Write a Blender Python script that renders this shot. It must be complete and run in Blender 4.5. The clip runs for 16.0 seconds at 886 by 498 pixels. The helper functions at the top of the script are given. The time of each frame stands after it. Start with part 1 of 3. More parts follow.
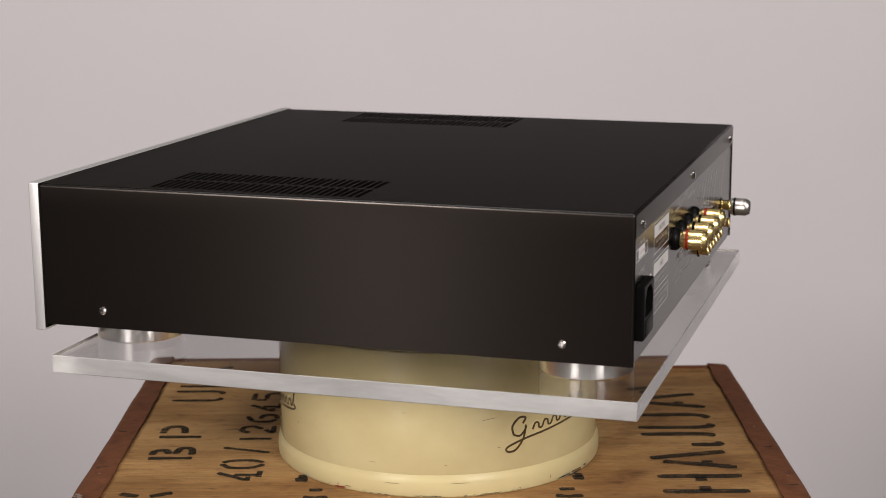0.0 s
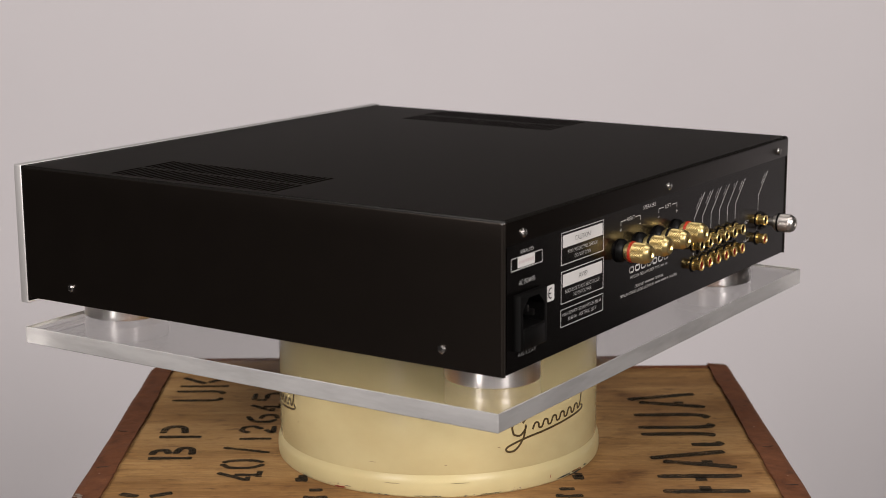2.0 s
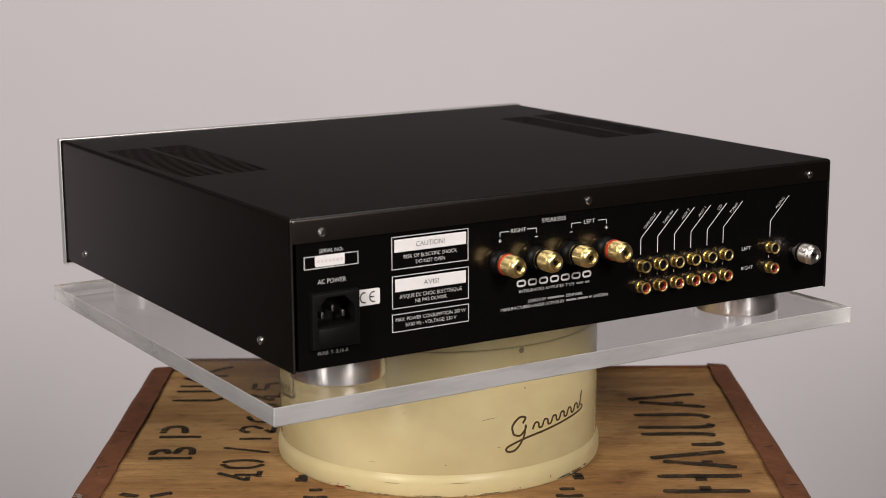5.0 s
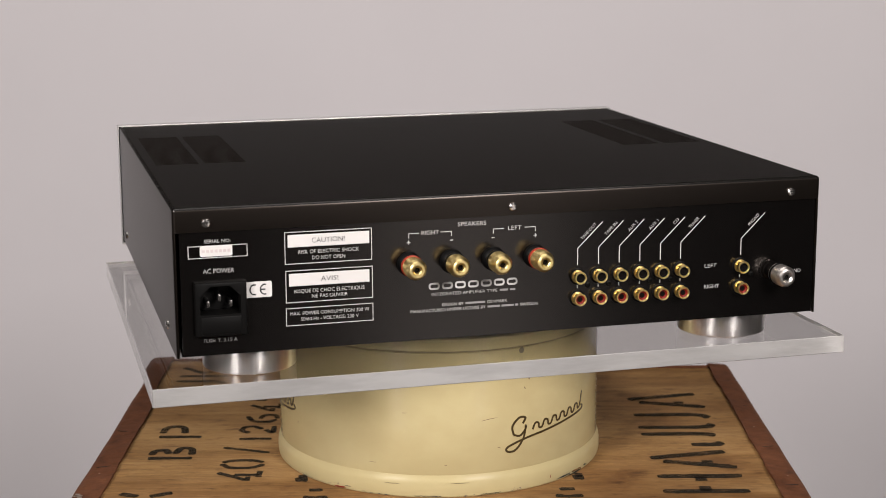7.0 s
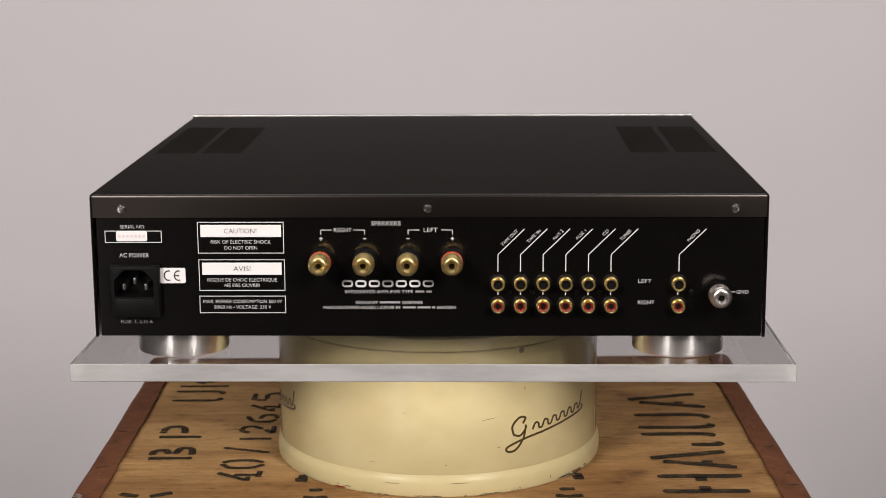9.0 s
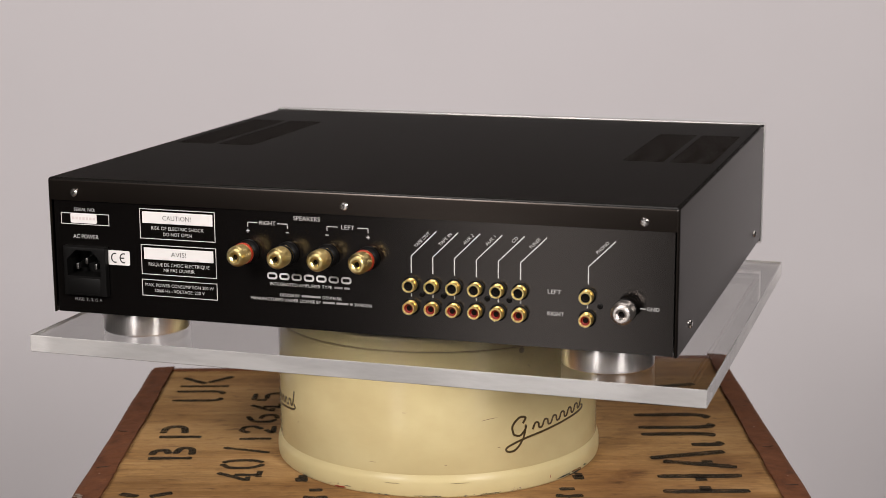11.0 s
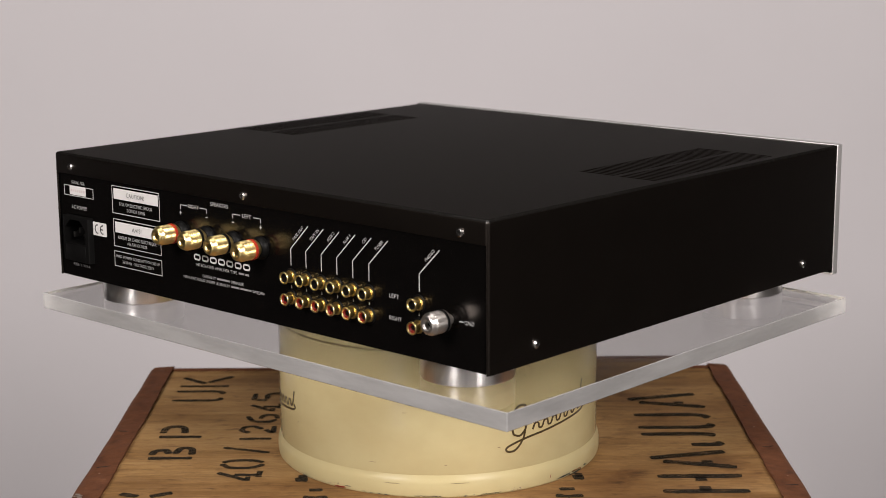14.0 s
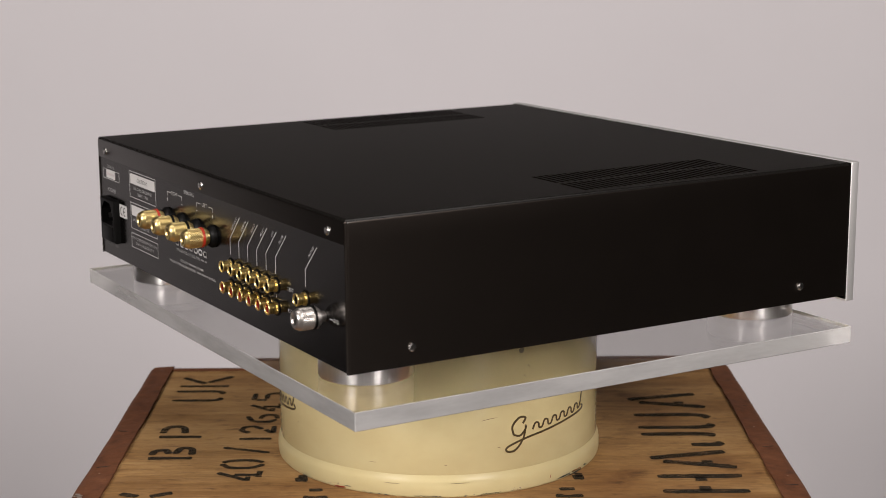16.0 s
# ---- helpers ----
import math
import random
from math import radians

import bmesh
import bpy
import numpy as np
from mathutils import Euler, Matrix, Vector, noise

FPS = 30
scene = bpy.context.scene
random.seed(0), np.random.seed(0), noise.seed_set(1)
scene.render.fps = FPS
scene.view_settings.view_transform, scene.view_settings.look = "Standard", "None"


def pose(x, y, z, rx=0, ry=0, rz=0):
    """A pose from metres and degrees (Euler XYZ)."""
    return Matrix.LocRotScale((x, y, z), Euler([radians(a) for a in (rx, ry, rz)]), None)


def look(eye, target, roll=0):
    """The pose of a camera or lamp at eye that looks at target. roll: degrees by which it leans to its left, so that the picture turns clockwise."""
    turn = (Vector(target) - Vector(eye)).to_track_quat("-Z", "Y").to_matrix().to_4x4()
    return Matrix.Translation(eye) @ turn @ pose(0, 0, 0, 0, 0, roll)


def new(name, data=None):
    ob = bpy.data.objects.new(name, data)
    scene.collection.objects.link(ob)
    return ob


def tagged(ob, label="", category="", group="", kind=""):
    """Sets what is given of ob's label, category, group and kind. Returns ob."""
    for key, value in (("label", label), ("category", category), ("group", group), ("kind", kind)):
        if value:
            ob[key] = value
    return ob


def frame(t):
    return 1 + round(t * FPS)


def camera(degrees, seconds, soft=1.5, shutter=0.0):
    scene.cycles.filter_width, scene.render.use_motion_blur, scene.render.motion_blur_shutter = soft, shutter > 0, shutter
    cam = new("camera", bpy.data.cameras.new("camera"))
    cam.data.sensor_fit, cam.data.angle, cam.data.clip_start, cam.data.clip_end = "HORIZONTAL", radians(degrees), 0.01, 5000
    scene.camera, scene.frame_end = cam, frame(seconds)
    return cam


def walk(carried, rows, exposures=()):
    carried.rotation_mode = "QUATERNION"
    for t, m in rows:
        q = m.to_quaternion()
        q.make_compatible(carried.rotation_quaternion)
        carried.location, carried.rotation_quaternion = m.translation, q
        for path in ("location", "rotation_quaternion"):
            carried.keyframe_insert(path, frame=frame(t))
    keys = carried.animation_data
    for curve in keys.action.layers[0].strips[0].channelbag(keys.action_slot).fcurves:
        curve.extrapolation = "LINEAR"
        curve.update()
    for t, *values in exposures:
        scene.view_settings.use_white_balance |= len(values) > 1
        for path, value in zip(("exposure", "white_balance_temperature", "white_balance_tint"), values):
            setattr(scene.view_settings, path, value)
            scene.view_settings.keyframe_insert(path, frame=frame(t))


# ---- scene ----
EYE, TARGET, ROLL = (0.0000, -1.2238, 0.2856), (0.00150, -0.24406, 0.08551), -0.320
cam = camera(29.804, 16.0, soft=0.7)
cam.data.dof.use_dof, cam.data.dof.focus_distance, cam.data.dof.aperture_fstop = True, 1.14, 12.5
walk(cam, [(0.0, look(EYE, TARGET, ROLL)), (16.0, look(EYE, TARGET, ROLL))])
# seconds, degrees of the turntable
TURN = [(0, 72.63), (0.5, 68.62), (1, 64.48), (1.5, 60.67), (2, 56.55), (2.5, 52.64), (3, 48.38), (3.5, 44.53), (4, 40.09), (6.5, 19.34), (7, 15.11), (7.5, 11.22), (8, 6.93), (8.5, 2.95), (9, -1.44), (11.5, -22.06), (12, -26.18), (12.5, -30.07), (13, -34.42), (13.5, -38.53), (14, -42.81), (14.5, -46.96), (15, -51.12), (15.5, -55.20), (16, -59.60)]

# ---- light ----
world = bpy.data.worlds.new("room_air")
scene.world = world
world.use_nodes = True
world.node_tree.nodes["Background"].inputs[0].default_value = (1.0, 0.95, 0.92, 1)
world.node_tree.nodes["Background"].inputs[1].default_value = 0.015
scene.view_settings.exposure = 0.0


def area_lamp(name, eye, target, w, h, power):
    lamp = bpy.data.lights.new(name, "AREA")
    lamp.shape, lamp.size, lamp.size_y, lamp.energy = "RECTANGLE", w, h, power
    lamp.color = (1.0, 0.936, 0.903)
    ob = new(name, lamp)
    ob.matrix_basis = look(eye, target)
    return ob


area_lamp("studio_lamp_left", (-1.35, -2.15, 1.36), (0, 0, 0), 0.60, 0.90, 70)
area_lamp("studio_lamp_right", (1.20, -2.24, 1.36), (0, 0, 0), 0.60, 0.90, 70)
area_lamp("ceiling_lamp", (0.0, -0.1, 1.98), (0, -0.1, 0), 2.0, 1.0, 13)
# Added low lamps, unseen; they put bright bands on the feet and sides.
area_lamp("added_low_lamp_left", (-1.12, -2.10, -0.42), (0, 0, -0.05), 0.36, 0.9, 2.3)
area_lamp("added_low_lamp_right", (1.16, -2.10, -0.42), (0, 0, -0.05), 0.36, 0.9, 1.5)

# ---- materials ----


def nodes_of(name):
    m = bpy.data.materials.new(name)
    m.use_nodes = True
    nt = m.node_tree
    return m, nt, nt.nodes["Principled BSDF"]


def add(nt, kind, **inputs):
    n = nt.nodes.new(kind)
    for k, v in inputs.items():
        n.inputs[k].default_value = v
    return n


def coords(nt, stretch=(1, 1, 1)):
    tc, mp = nt.nodes.new("ShaderNodeTexCoord"), nt.nodes.new("ShaderNodeMapping")
    mp.inputs["Scale"].default_value = stretch
    nt.links.new(tc.outputs["Object"], mp.inputs["Vector"])
    return mp.outputs["Vector"]


def noisy(nt, scale, stretch=(1, 1, 1), detail=4.0, rough=0.55):
    n = add(nt, "ShaderNodeTexNoise", Scale=scale, Detail=detail, Roughness=rough)
    nt.links.new(coords(nt, stretch), n.inputs["Vector"])
    return n.outputs["Fac"]


def ramp(nt, fac, stops):
    r = nt.nodes.new("ShaderNodeValToRGB")
    e = r.color_ramp.elements
    while len(e) < len(stops):
        e.new(0.5)
    for el, (p, c) in zip(e, stops):
        el.position = p
        el.color = (*c, 1) if len(c) == 3 else c
    nt.links.new(fac, r.inputs["Fac"])
    return r.outputs["Color"]


def mixed(nt, fac, a, b):
    m = nt.nodes.new("ShaderNodeMix")
    m.data_type = "RGBA"
    nt.links.new(fac, m.inputs["Factor"])
    for sock, v in ((m.inputs["A"], a), (m.inputs["B"], b)):
        if isinstance(v, tuple):
            sock.default_value = (*v, 1)
        else:
            nt.links.new(v, sock)
    return m.outputs["Result"]


def bump(nt, bsdf, fac, strength, dist):
    b = add(nt, "ShaderNodeBump", Strength=strength, Distance=dist)
    nt.links.new(fac, b.inputs["Height"])
    nt.links.new(b.outputs["Normal"], bsdf.inputs["Normal"])


def plain(name, color, rough, metal=0.0, grain=0.0, scale=300.0, vary=0.12, coat=0.0, stretch=(1, 1, 1)):
    """A surface with colour and gloss that vary a little at two scales, and a fine grain."""
    m, nt, b = nodes_of(name)
    n1, n2 = noisy(nt, scale * 0.03, stretch), noisy(nt, scale, stretch)
    lo, hi = tuple(c * (1 - vary) for c in color), tuple(min(1, c * (1 + vary)) for c in color)
    nt.links.new(ramp(nt, n1, [(0.3, lo), (0.7, hi)]), b.inputs["Base Color"])
    r = add(nt, "ShaderNodeMapRange")
    r.inputs["To Min"].default_value, r.inputs["To Max"].default_value = rough * 0.88, min(1, rough * 1.12)
    nt.links.new(n2, r.inputs["Value"])
    nt.links.new(r.outputs["Result"], b.inputs["Roughness"])
    b.inputs["Metallic"].default_value, b.inputs["Coat Weight"].default_value = metal, coat
    if grain:
        bump(nt, b, n2, grain, 0.0005)
    return m


black_paint = plain("black_paint", (0.0028, 0.0021, 0.0017), 0.31, grain=0.03, scale=1500)
# Lighter, glossier black helps paint the light line along the cover's top folds.
fold_sheen = plain("fold_sheen_black", (0.006, 0.0052, 0.0046), 0.27, scale=1500)
black_panel = plain("black_panel", (0.0022, 0.0019, 0.0018), 0.20, scale=1800)
for satin, level, tint in ((black_paint, 0.46, (1.0, 0.84, 0.74, 1)), (black_panel, 0.46, (1.0, 0.91, 0.86, 1))):
    satin.node_tree.nodes["Principled BSDF"].inputs["Specular IOR Level"].default_value = level
    satin.node_tree.nodes["Principled BSDF"].inputs["Specular Tint"].default_value = tint
black_plastic = plain("black_plastic", (0.0035, 0.0033, 0.0032), 0.46, scale=500)
black_plastic.node_tree.nodes["Principled BSDF"].inputs["Specular IOR Level"].default_value = 0.13
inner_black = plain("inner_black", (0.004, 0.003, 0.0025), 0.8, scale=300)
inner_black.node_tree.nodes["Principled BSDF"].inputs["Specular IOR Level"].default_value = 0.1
white_print = plain("white_print", (0.54, 0.525, 0.52), 0.55, scale=900, vary=0.05)
grey_print = plain("grey_print", (0.26, 0.25, 0.25), 0.6, scale=900)
black_print = plain("black_print", (0.02, 0.02, 0.02), 0.6, scale=900)
pink_print = plain("pink_print", (0.58, 0.50, 0.50), 0.6, scale=900)
paper = plain("paper", (0.66, 0.64, 0.625), 0.7, scale=400, vary=0.04)
gold = plain("gold", (0.95, 0.74, 0.33), 0.30, metal=1.0, scale=900, vary=0.06)
dull_gold = plain("dull_gold", (0.82, 0.60, 0.23), 0.28, metal=1.0, scale=900, vary=0.1)
nickel = plain("nickel", (0.76, 0.71, 0.67), 0.31, metal=1.0, scale=900, vary=0.06)
chrome_screw = plain("chrome_screw", (0.68, 0.65, 0.63), 0.22, metal=1.0, scale=900)
pin_metal = plain("pin_metal", (0.26, 0.25, 0.24), 0.30, metal=1.0, scale=900)
red_plastic = plain("red_plastic", (0.17, 0.010, 0.005), 0.42, scale=500)
red_band = plain("red_band", (0.36, 0.028, 0.010), 0.4, scale=500)
red_plastic.node_tree.nodes["Principled BSDF"].inputs["Specular IOR Level"].default_value = 0.25
white_wall = plain("wall_paint", (0.77, 0.735, 0.755), 0.9, grain=0.05, scale=60, vary=0.02)
dark_wall = plain("dark_wall", (0.030, 0.027, 0.025), 0.9, grain=0.05, scale=60, vary=0.05)
floor_grey = plain("floor_grey", (0.045, 0.04, 0.037), 0.7, grain=0.05, scale=40, vary=0.08)
nail_metal = plain("nail_metal", (0.50, 0.44, 0.38), 0.35, metal=0.8, scale=800)


def make_aluminium(name, color, rough, aniso):
    m, nt, b = nodes_of(name)
    n = noisy(nt, 900, (1, 1, 0.02))
    nt.links.new(ramp(nt, n, [(0.3, tuple(c * 0.93 for c in color)), (0.7, color)]), b.inputs["Base Color"])
    b.inputs["Metallic"].default_value, b.inputs["Roughness"].default_value = 1.0, rough
    b.inputs["Anisotropic"].default_value, b.inputs["Anisotropic Rotation"].default_value = aniso, 0.25
    if aniso:
        tan = nt.nodes.new("ShaderNodeTangent")
        tan.direction_type, tan.axis = "RADIAL", "Z"
        nt.links.new(tan.outputs["Tangent"], b.inputs["Tangent"])
    return m


def make_front():
    m = plain("satin_aluminium", (0.84, 0.82, 0.81), 0.45, metal=0.78, scale=900, vary=0.03, stretch=(0.02, 1, 1))
    return m


turned_alu = make_aluminium("turned_aluminium", (0.93, 0.91, 0.90), 0.30, 0.8)
front_alu = make_front()


def make_acrylic():
    m, nt, b = nodes_of("clear_acrylic")
    b.inputs["Base Color"].default_value = (0.985, 0.985, 0.98, 1)
    b.inputs["Transmission Weight"].default_value, b.inputs["IOR"].default_value = 1.0, 1.49
    b.inputs["Roughness"].default_value = 0.0
    return m


def make_hazed_edge():
    """The clear edge: pale colour stands in for reflections within, with faint ripples."""
    m, nt, b = nodes_of("hazed_acrylic_edge")
    n = noisy(nt, 30, (1, 1, 3), 6, 0.6)
    nt.links.new(ramp(nt, n, [(0.28, (0.85, 0.83, 0.81)), (0.42, (0.885, 0.865, 0.85)), (0.75, (0.90, 0.88, 0.87))]), b.inputs["Base Color"])
    b.inputs["IOR"].default_value = 1.49
    r = add(nt, "ShaderNodeMapRange")
    r.inputs["To Min"].default_value, r.inputs["To Max"].default_value = 0.02, 0.10
    nt.links.new(n, r.inputs["Value"])
    nt.links.new(r.outputs["Result"], b.inputs["Roughness"])
    clear = add(nt, "ShaderNodeMapRange")
    for k, v in (("From Min", 0.36), ("From Max", 0.60), ("To Min", 0.69), ("To Max", 0.62)):
        clear.inputs[k].default_value = v
    nt.links.new(noisy(nt, 14, (1, 1, 5), 4, 0.6), clear.inputs["Value"])
    nt.links.new(clear.outputs["Result"], b.inputs["Transmission Weight"])
    bump(nt, b, noisy(nt, 60, (0.7, 0.7, 2.0), 3), 0.22, 0.002)
    return m


acrylic, hazed_edge = make_acrylic(), make_hazed_edge()


def make_tin_paint():
    m, nt, b = nodes_of("cream_enamel")
    base = ramp(nt, noisy(nt, 14, (1, 1, 1.5)), [(0.28, (0.402, 0.331, 0.172)), (0.5, (0.442, 0.372, 0.199)), (0.72, (0.480, 0.413, 0.229))])
    fleck = ramp(nt, noisy(nt, 240, (1, 1, 1), 6, 0.7), [(0.72, (0, 0, 0)), (0.76, (1, 1, 1))])
    nt.links.new(mixed(nt, fleck, base, (0.20, 0.14, 0.07)), b.inputs["Base Color"])
    b.inputs["Roughness"].default_value, b.inputs["Specular IOR Level"].default_value = 0.15, 0.4
    bump(nt, b, noisy(nt, 26, (1, 1, 5), 5, 0.6), 0.07, 0.0022)
    return m


def make_worn_bead():
    m, nt, b = nodes_of("worn_cream_enamel")
    base = ramp(nt, noisy(nt, 14), [(0.3, (0.420, 0.350, 0.182)), (0.7, (0.475, 0.405, 0.220))])
    xyz, low = nt.nodes.new("ShaderNodeSeparateXYZ"), add(nt, "ShaderNodeMapRange")
    nt.links.new(coords(nt), xyz.inputs[0])
    nt.links.new(xyz.outputs["Z"], low.inputs["Value"])
    for k, v in (("From Min", -0.1165), ("From Max", -0.112), ("To Min", 0.16), ("To Max", 0.0)):
        low.inputs[k].default_value = v
    worn = nt.nodes.new("ShaderNodeMath")
    nt.links.new(noisy(nt, 85, (1, 1, 2.2), 7, 0.72), worn.inputs[0])
    nt.links.new(low.outputs["Result"], worn.inputs[1])
    chip = ramp(nt, worn.outputs[0], [(0.69, (0, 0, 0)), (0.72, (1, 1, 1))])
    under = ramp(nt, noisy(nt, 30), [(0.45, (0.06, 0.055, 0.05)), (0.62, (0.10, 0.09, 0.08)), (0.70, (0.38, 0.04, 0.03))])
    nt.links.new(mixed(nt, chip, base, under), b.inputs["Base Color"])
    b.inputs["Roughness"].default_value = 0.28
    bump(nt, b, chip, 0.3, 0.0004)
    return m


cream, worn_cream = make_tin_paint(), make_worn_bead()
faded_brown = plain("faded_brown", (0.15, 0.095, 0.045), 0.5, scale=600)
brown_print = plain("brown_print", (0.045, 0.028, 0.008), 0.4, scale=600)


def make_plywood():
    m, nt, b = nodes_of("weathered_plywood")
    warp = add(nt, "ShaderNodeTexNoise", Scale=9.0, Detail=3.0)
    nt.links.new(coords(nt, (0.6, 1, 1)), warp.inputs["Vector"])
    off = nt.nodes.new("ShaderNodeMix")
    off.data_type, off.blend_type = "RGBA", "ADD"
    off.inputs["Factor"].default_value = 0.02
    nt.links.new(coords(nt), off.inputs["A"])
    nt.links.new(warp.outputs["Color"], off.inputs["B"])

    def streaks(scale, stretch, detail):
        mp = nt.nodes.new("ShaderNodeMapping")
        mp.inputs["Scale"].default_value = stretch
        nt.links.new(off.outputs["Result"], mp.inputs["Vector"])
        n = add(nt, "ShaderNodeTexNoise", Scale=scale, Detail=detail, Roughness=0.68)
        nt.links.new(mp.outputs["Vector"], n.inputs["Vector"])
        return n.outputs["Fac"]

    grain = streaks(34, (0.10, 2.4, 1), 8)
    col = ramp(nt, grain, [(0.22, (0.335, 0.188, 0.072)), (0.48, (0.440, 0.270, 0.113)), (0.78, (0.555, 0.378, 0.187))])
    layers = [
        (streaks(230, (0.04, 3.0, 1), 5), [(0.36, (0.60, 0.55, 0.50)), (0.58, (1, 1, 1))], 0.45),
        (noisy(nt, 7, (0.7, 1.8, 1), 6, 0.62), [(0.34, (0.50, 0.40, 0.30)), (0.60, (1, 1, 1))], 0.6),
        (noisy(nt, 17, (0.35, 2.2, 1), 7, 0.7), [(0.34, (0.55, 0.48, 0.40)), (0.60, (1.0, 1.0, 1.0))], 0.5),
        (noisy(nt, 23, (0.8, 1.2, 1), 5, 0.6), [(0.27, (0.45, 0.36, 0.28)), (0.40, (1, 1, 1))], 0.8),
        (noisy(nt, 5.5, (0.8, 1.5, 1), 6, 0.66), [(0.38, (0.52, 0.40, 0.28)), (0.52, (0.92, 0.88, 0.80)), (0.66, (1.0, 1.0, 1.0))], 0.8),
        (noisy(nt, 420, (0.25, 1.0, 1), 4, 0.7), [(0.34, (0.62, 0.54, 0.46)), (0.56, (1, 1, 1))], 0.5),
        (noisy(nt, 120, (0.5, 1.2, 1), 3, 0.6), [(0.28, (0.40, 0.32, 0.25)), (0.44, (1, 1, 1))], 0.75)]
    for fac, stops, amount in layers:
        mul = nt.nodes.new("ShaderNodeMix")
        mul.data_type, mul.blend_type = "RGBA", "MULTIPLY"
        mul.inputs["Factor"].default_value = amount
        nt.links.new(col, mul.inputs["A"])
        nt.links.new(ramp(nt, fac, stops), mul.inputs["B"])
        col = mul.outputs["Result"]
    nt.links.new(col, b.inputs["Base Color"])
    b.inputs["Roughness"].default_value, b.inputs["Specular IOR Level"].default_value = 0.62, 0.35
    bump(nt, b, grain, 0.3, 0.0012)
    return m


def make_rust():
    m, nt, b = nodes_of("rust_brown_strip")
    n = noisy(nt, 75, (1, 1, 1), 9, 0.72)
    c = ramp(nt, n, [(0.28, (0.050, 0.016, 0.007)), (0.46, (0.105, 0.037, 0.015)), (0.62, (0.135, 0.050, 0.021)), (0.76, (0.22, 0.095, 0.045))])
    nt.links.new(c, b.inputs["Base Color"])
    b.inputs["Roughness"].default_value, b.inputs["Specular IOR Level"].default_value = 0.7, 0.25
    bump(nt, b, noisy(nt, 90, (1, 1, 1), 6), 0.6, 0.0015)
    return m


def make_stencil():
    m, nt, b = nodes_of("worn_stencil_ink")
    b.inputs["Base Color"].default_value, b.inputs["Roughness"].default_value = (0.030, 0.024, 0.017, 1), 0.85
    b.inputs["Specular IOR Level"].default_value = 0.12
    worn = ramp(nt, noisy(nt, 120, (0.4, 1.8, 1), 8, 0.78), [(0.34, (0.06, 0.06, 0.06)), (0.47, (0.52, 0.52, 0.52)), (0.64, (0.84, 0.84, 0.84))])
    nt.links.new(worn, b.inputs["Alpha"])
    return m


dark_brown = plain("dark_brown", (0.020, 0.009, 0.005), 0.8, scale=300)
plywood, rust, stencil_ink = make_plywood(), make_rust(), make_stencil()

# ---- mesh helpers ----


def part(name, bm, material, parent=None, label="", smooth=30):
    """Links a bmesh as one mesh object under a thing or a part."""
    me = bpy.data.meshes.new(name)
    bm.normal_update()
    for e in bm.edges:
        e.smooth = len(e.link_faces) == 2 and e.calc_face_angle(9) < radians(smooth)
    for f in bm.faces:
        f.smooth = True
    bm.to_mesh(me)
    bm.free()
    for m in material if isinstance(material, (list, tuple)) else [material]:
        me.materials.append(m)
    ob = new(name, me)
    ob.parent = parent
    return tagged(ob, label)


def again(ob, parent, m=None, label=""):
    """Another object on the same mesh."""
    o = new(ob.name.split(".")[0], ob.data)
    o.parent = parent
    if m is not None:
        o.matrix_basis = m
    return tagged(o, label)


def box(x0, x1, y0, y1, z0, z1, bevel=0.0, seg=2, bm=None):
    out = bm or bmesh.new()
    b = bmesh.new()
    m = Matrix.Translation(((x0 + x1) / 2, (y0 + y1) / 2, (z0 + z1) / 2)) @ Matrix.Diagonal((x1 - x0, y1 - y0, z1 - z0, 1))
    bmesh.ops.create_cube(b, size=1, matrix=m)
    if bevel:
        bmesh.ops.bevel(b, geom=b.edges[:], offset=bevel, segments=seg, profile=0.5, affect="EDGES")
    join(out, b)
    return out


def join(out, b):
    vs = {v: out.verts.new(v.co) for v in b.verts}
    for f in b.faces:
        nf = out.faces.new([vs[v] for v in f.verts])
        nf.material_index = f.material_index
    b.free()


def lathe(profile, n=32, bm=None, m=Matrix.Identity(4), knurl=None):
    """Turns a profile of (radius, height) round z. knurl: the rows that carry a diamond pattern, and its depth."""
    out = bm or bmesh.new()
    rings = []
    for i, (r, h) in enumerate(profile):
        if r < 1e-7:
            rings.append([out.verts.new(m @ Vector((0, 0, h)))] * n)
            continue
        ring = []
        for k in range(n):
            rr = r
            if knurl and knurl[0] <= i <= knurl[1]:
                rr += knurl[2] * (abs((k + i) % 4 - 2) + abs((k - i) % 4 - 2) - 2)
            a = 2 * math.pi * k / n
            ring.append(out.verts.new(m @ Vector((rr * math.cos(a), rr * math.sin(a), h))))
        rings.append(ring)
    for a, b in zip(rings, rings[1:]):
        for k in range(n):
            vs = []
            for v in (a[k], a[(k + 1) % n], b[(k + 1) % n], b[k]):
                if v not in vs:
                    vs.append(v)
            if len(vs) > 2:
                out.faces.new(vs)
    return out


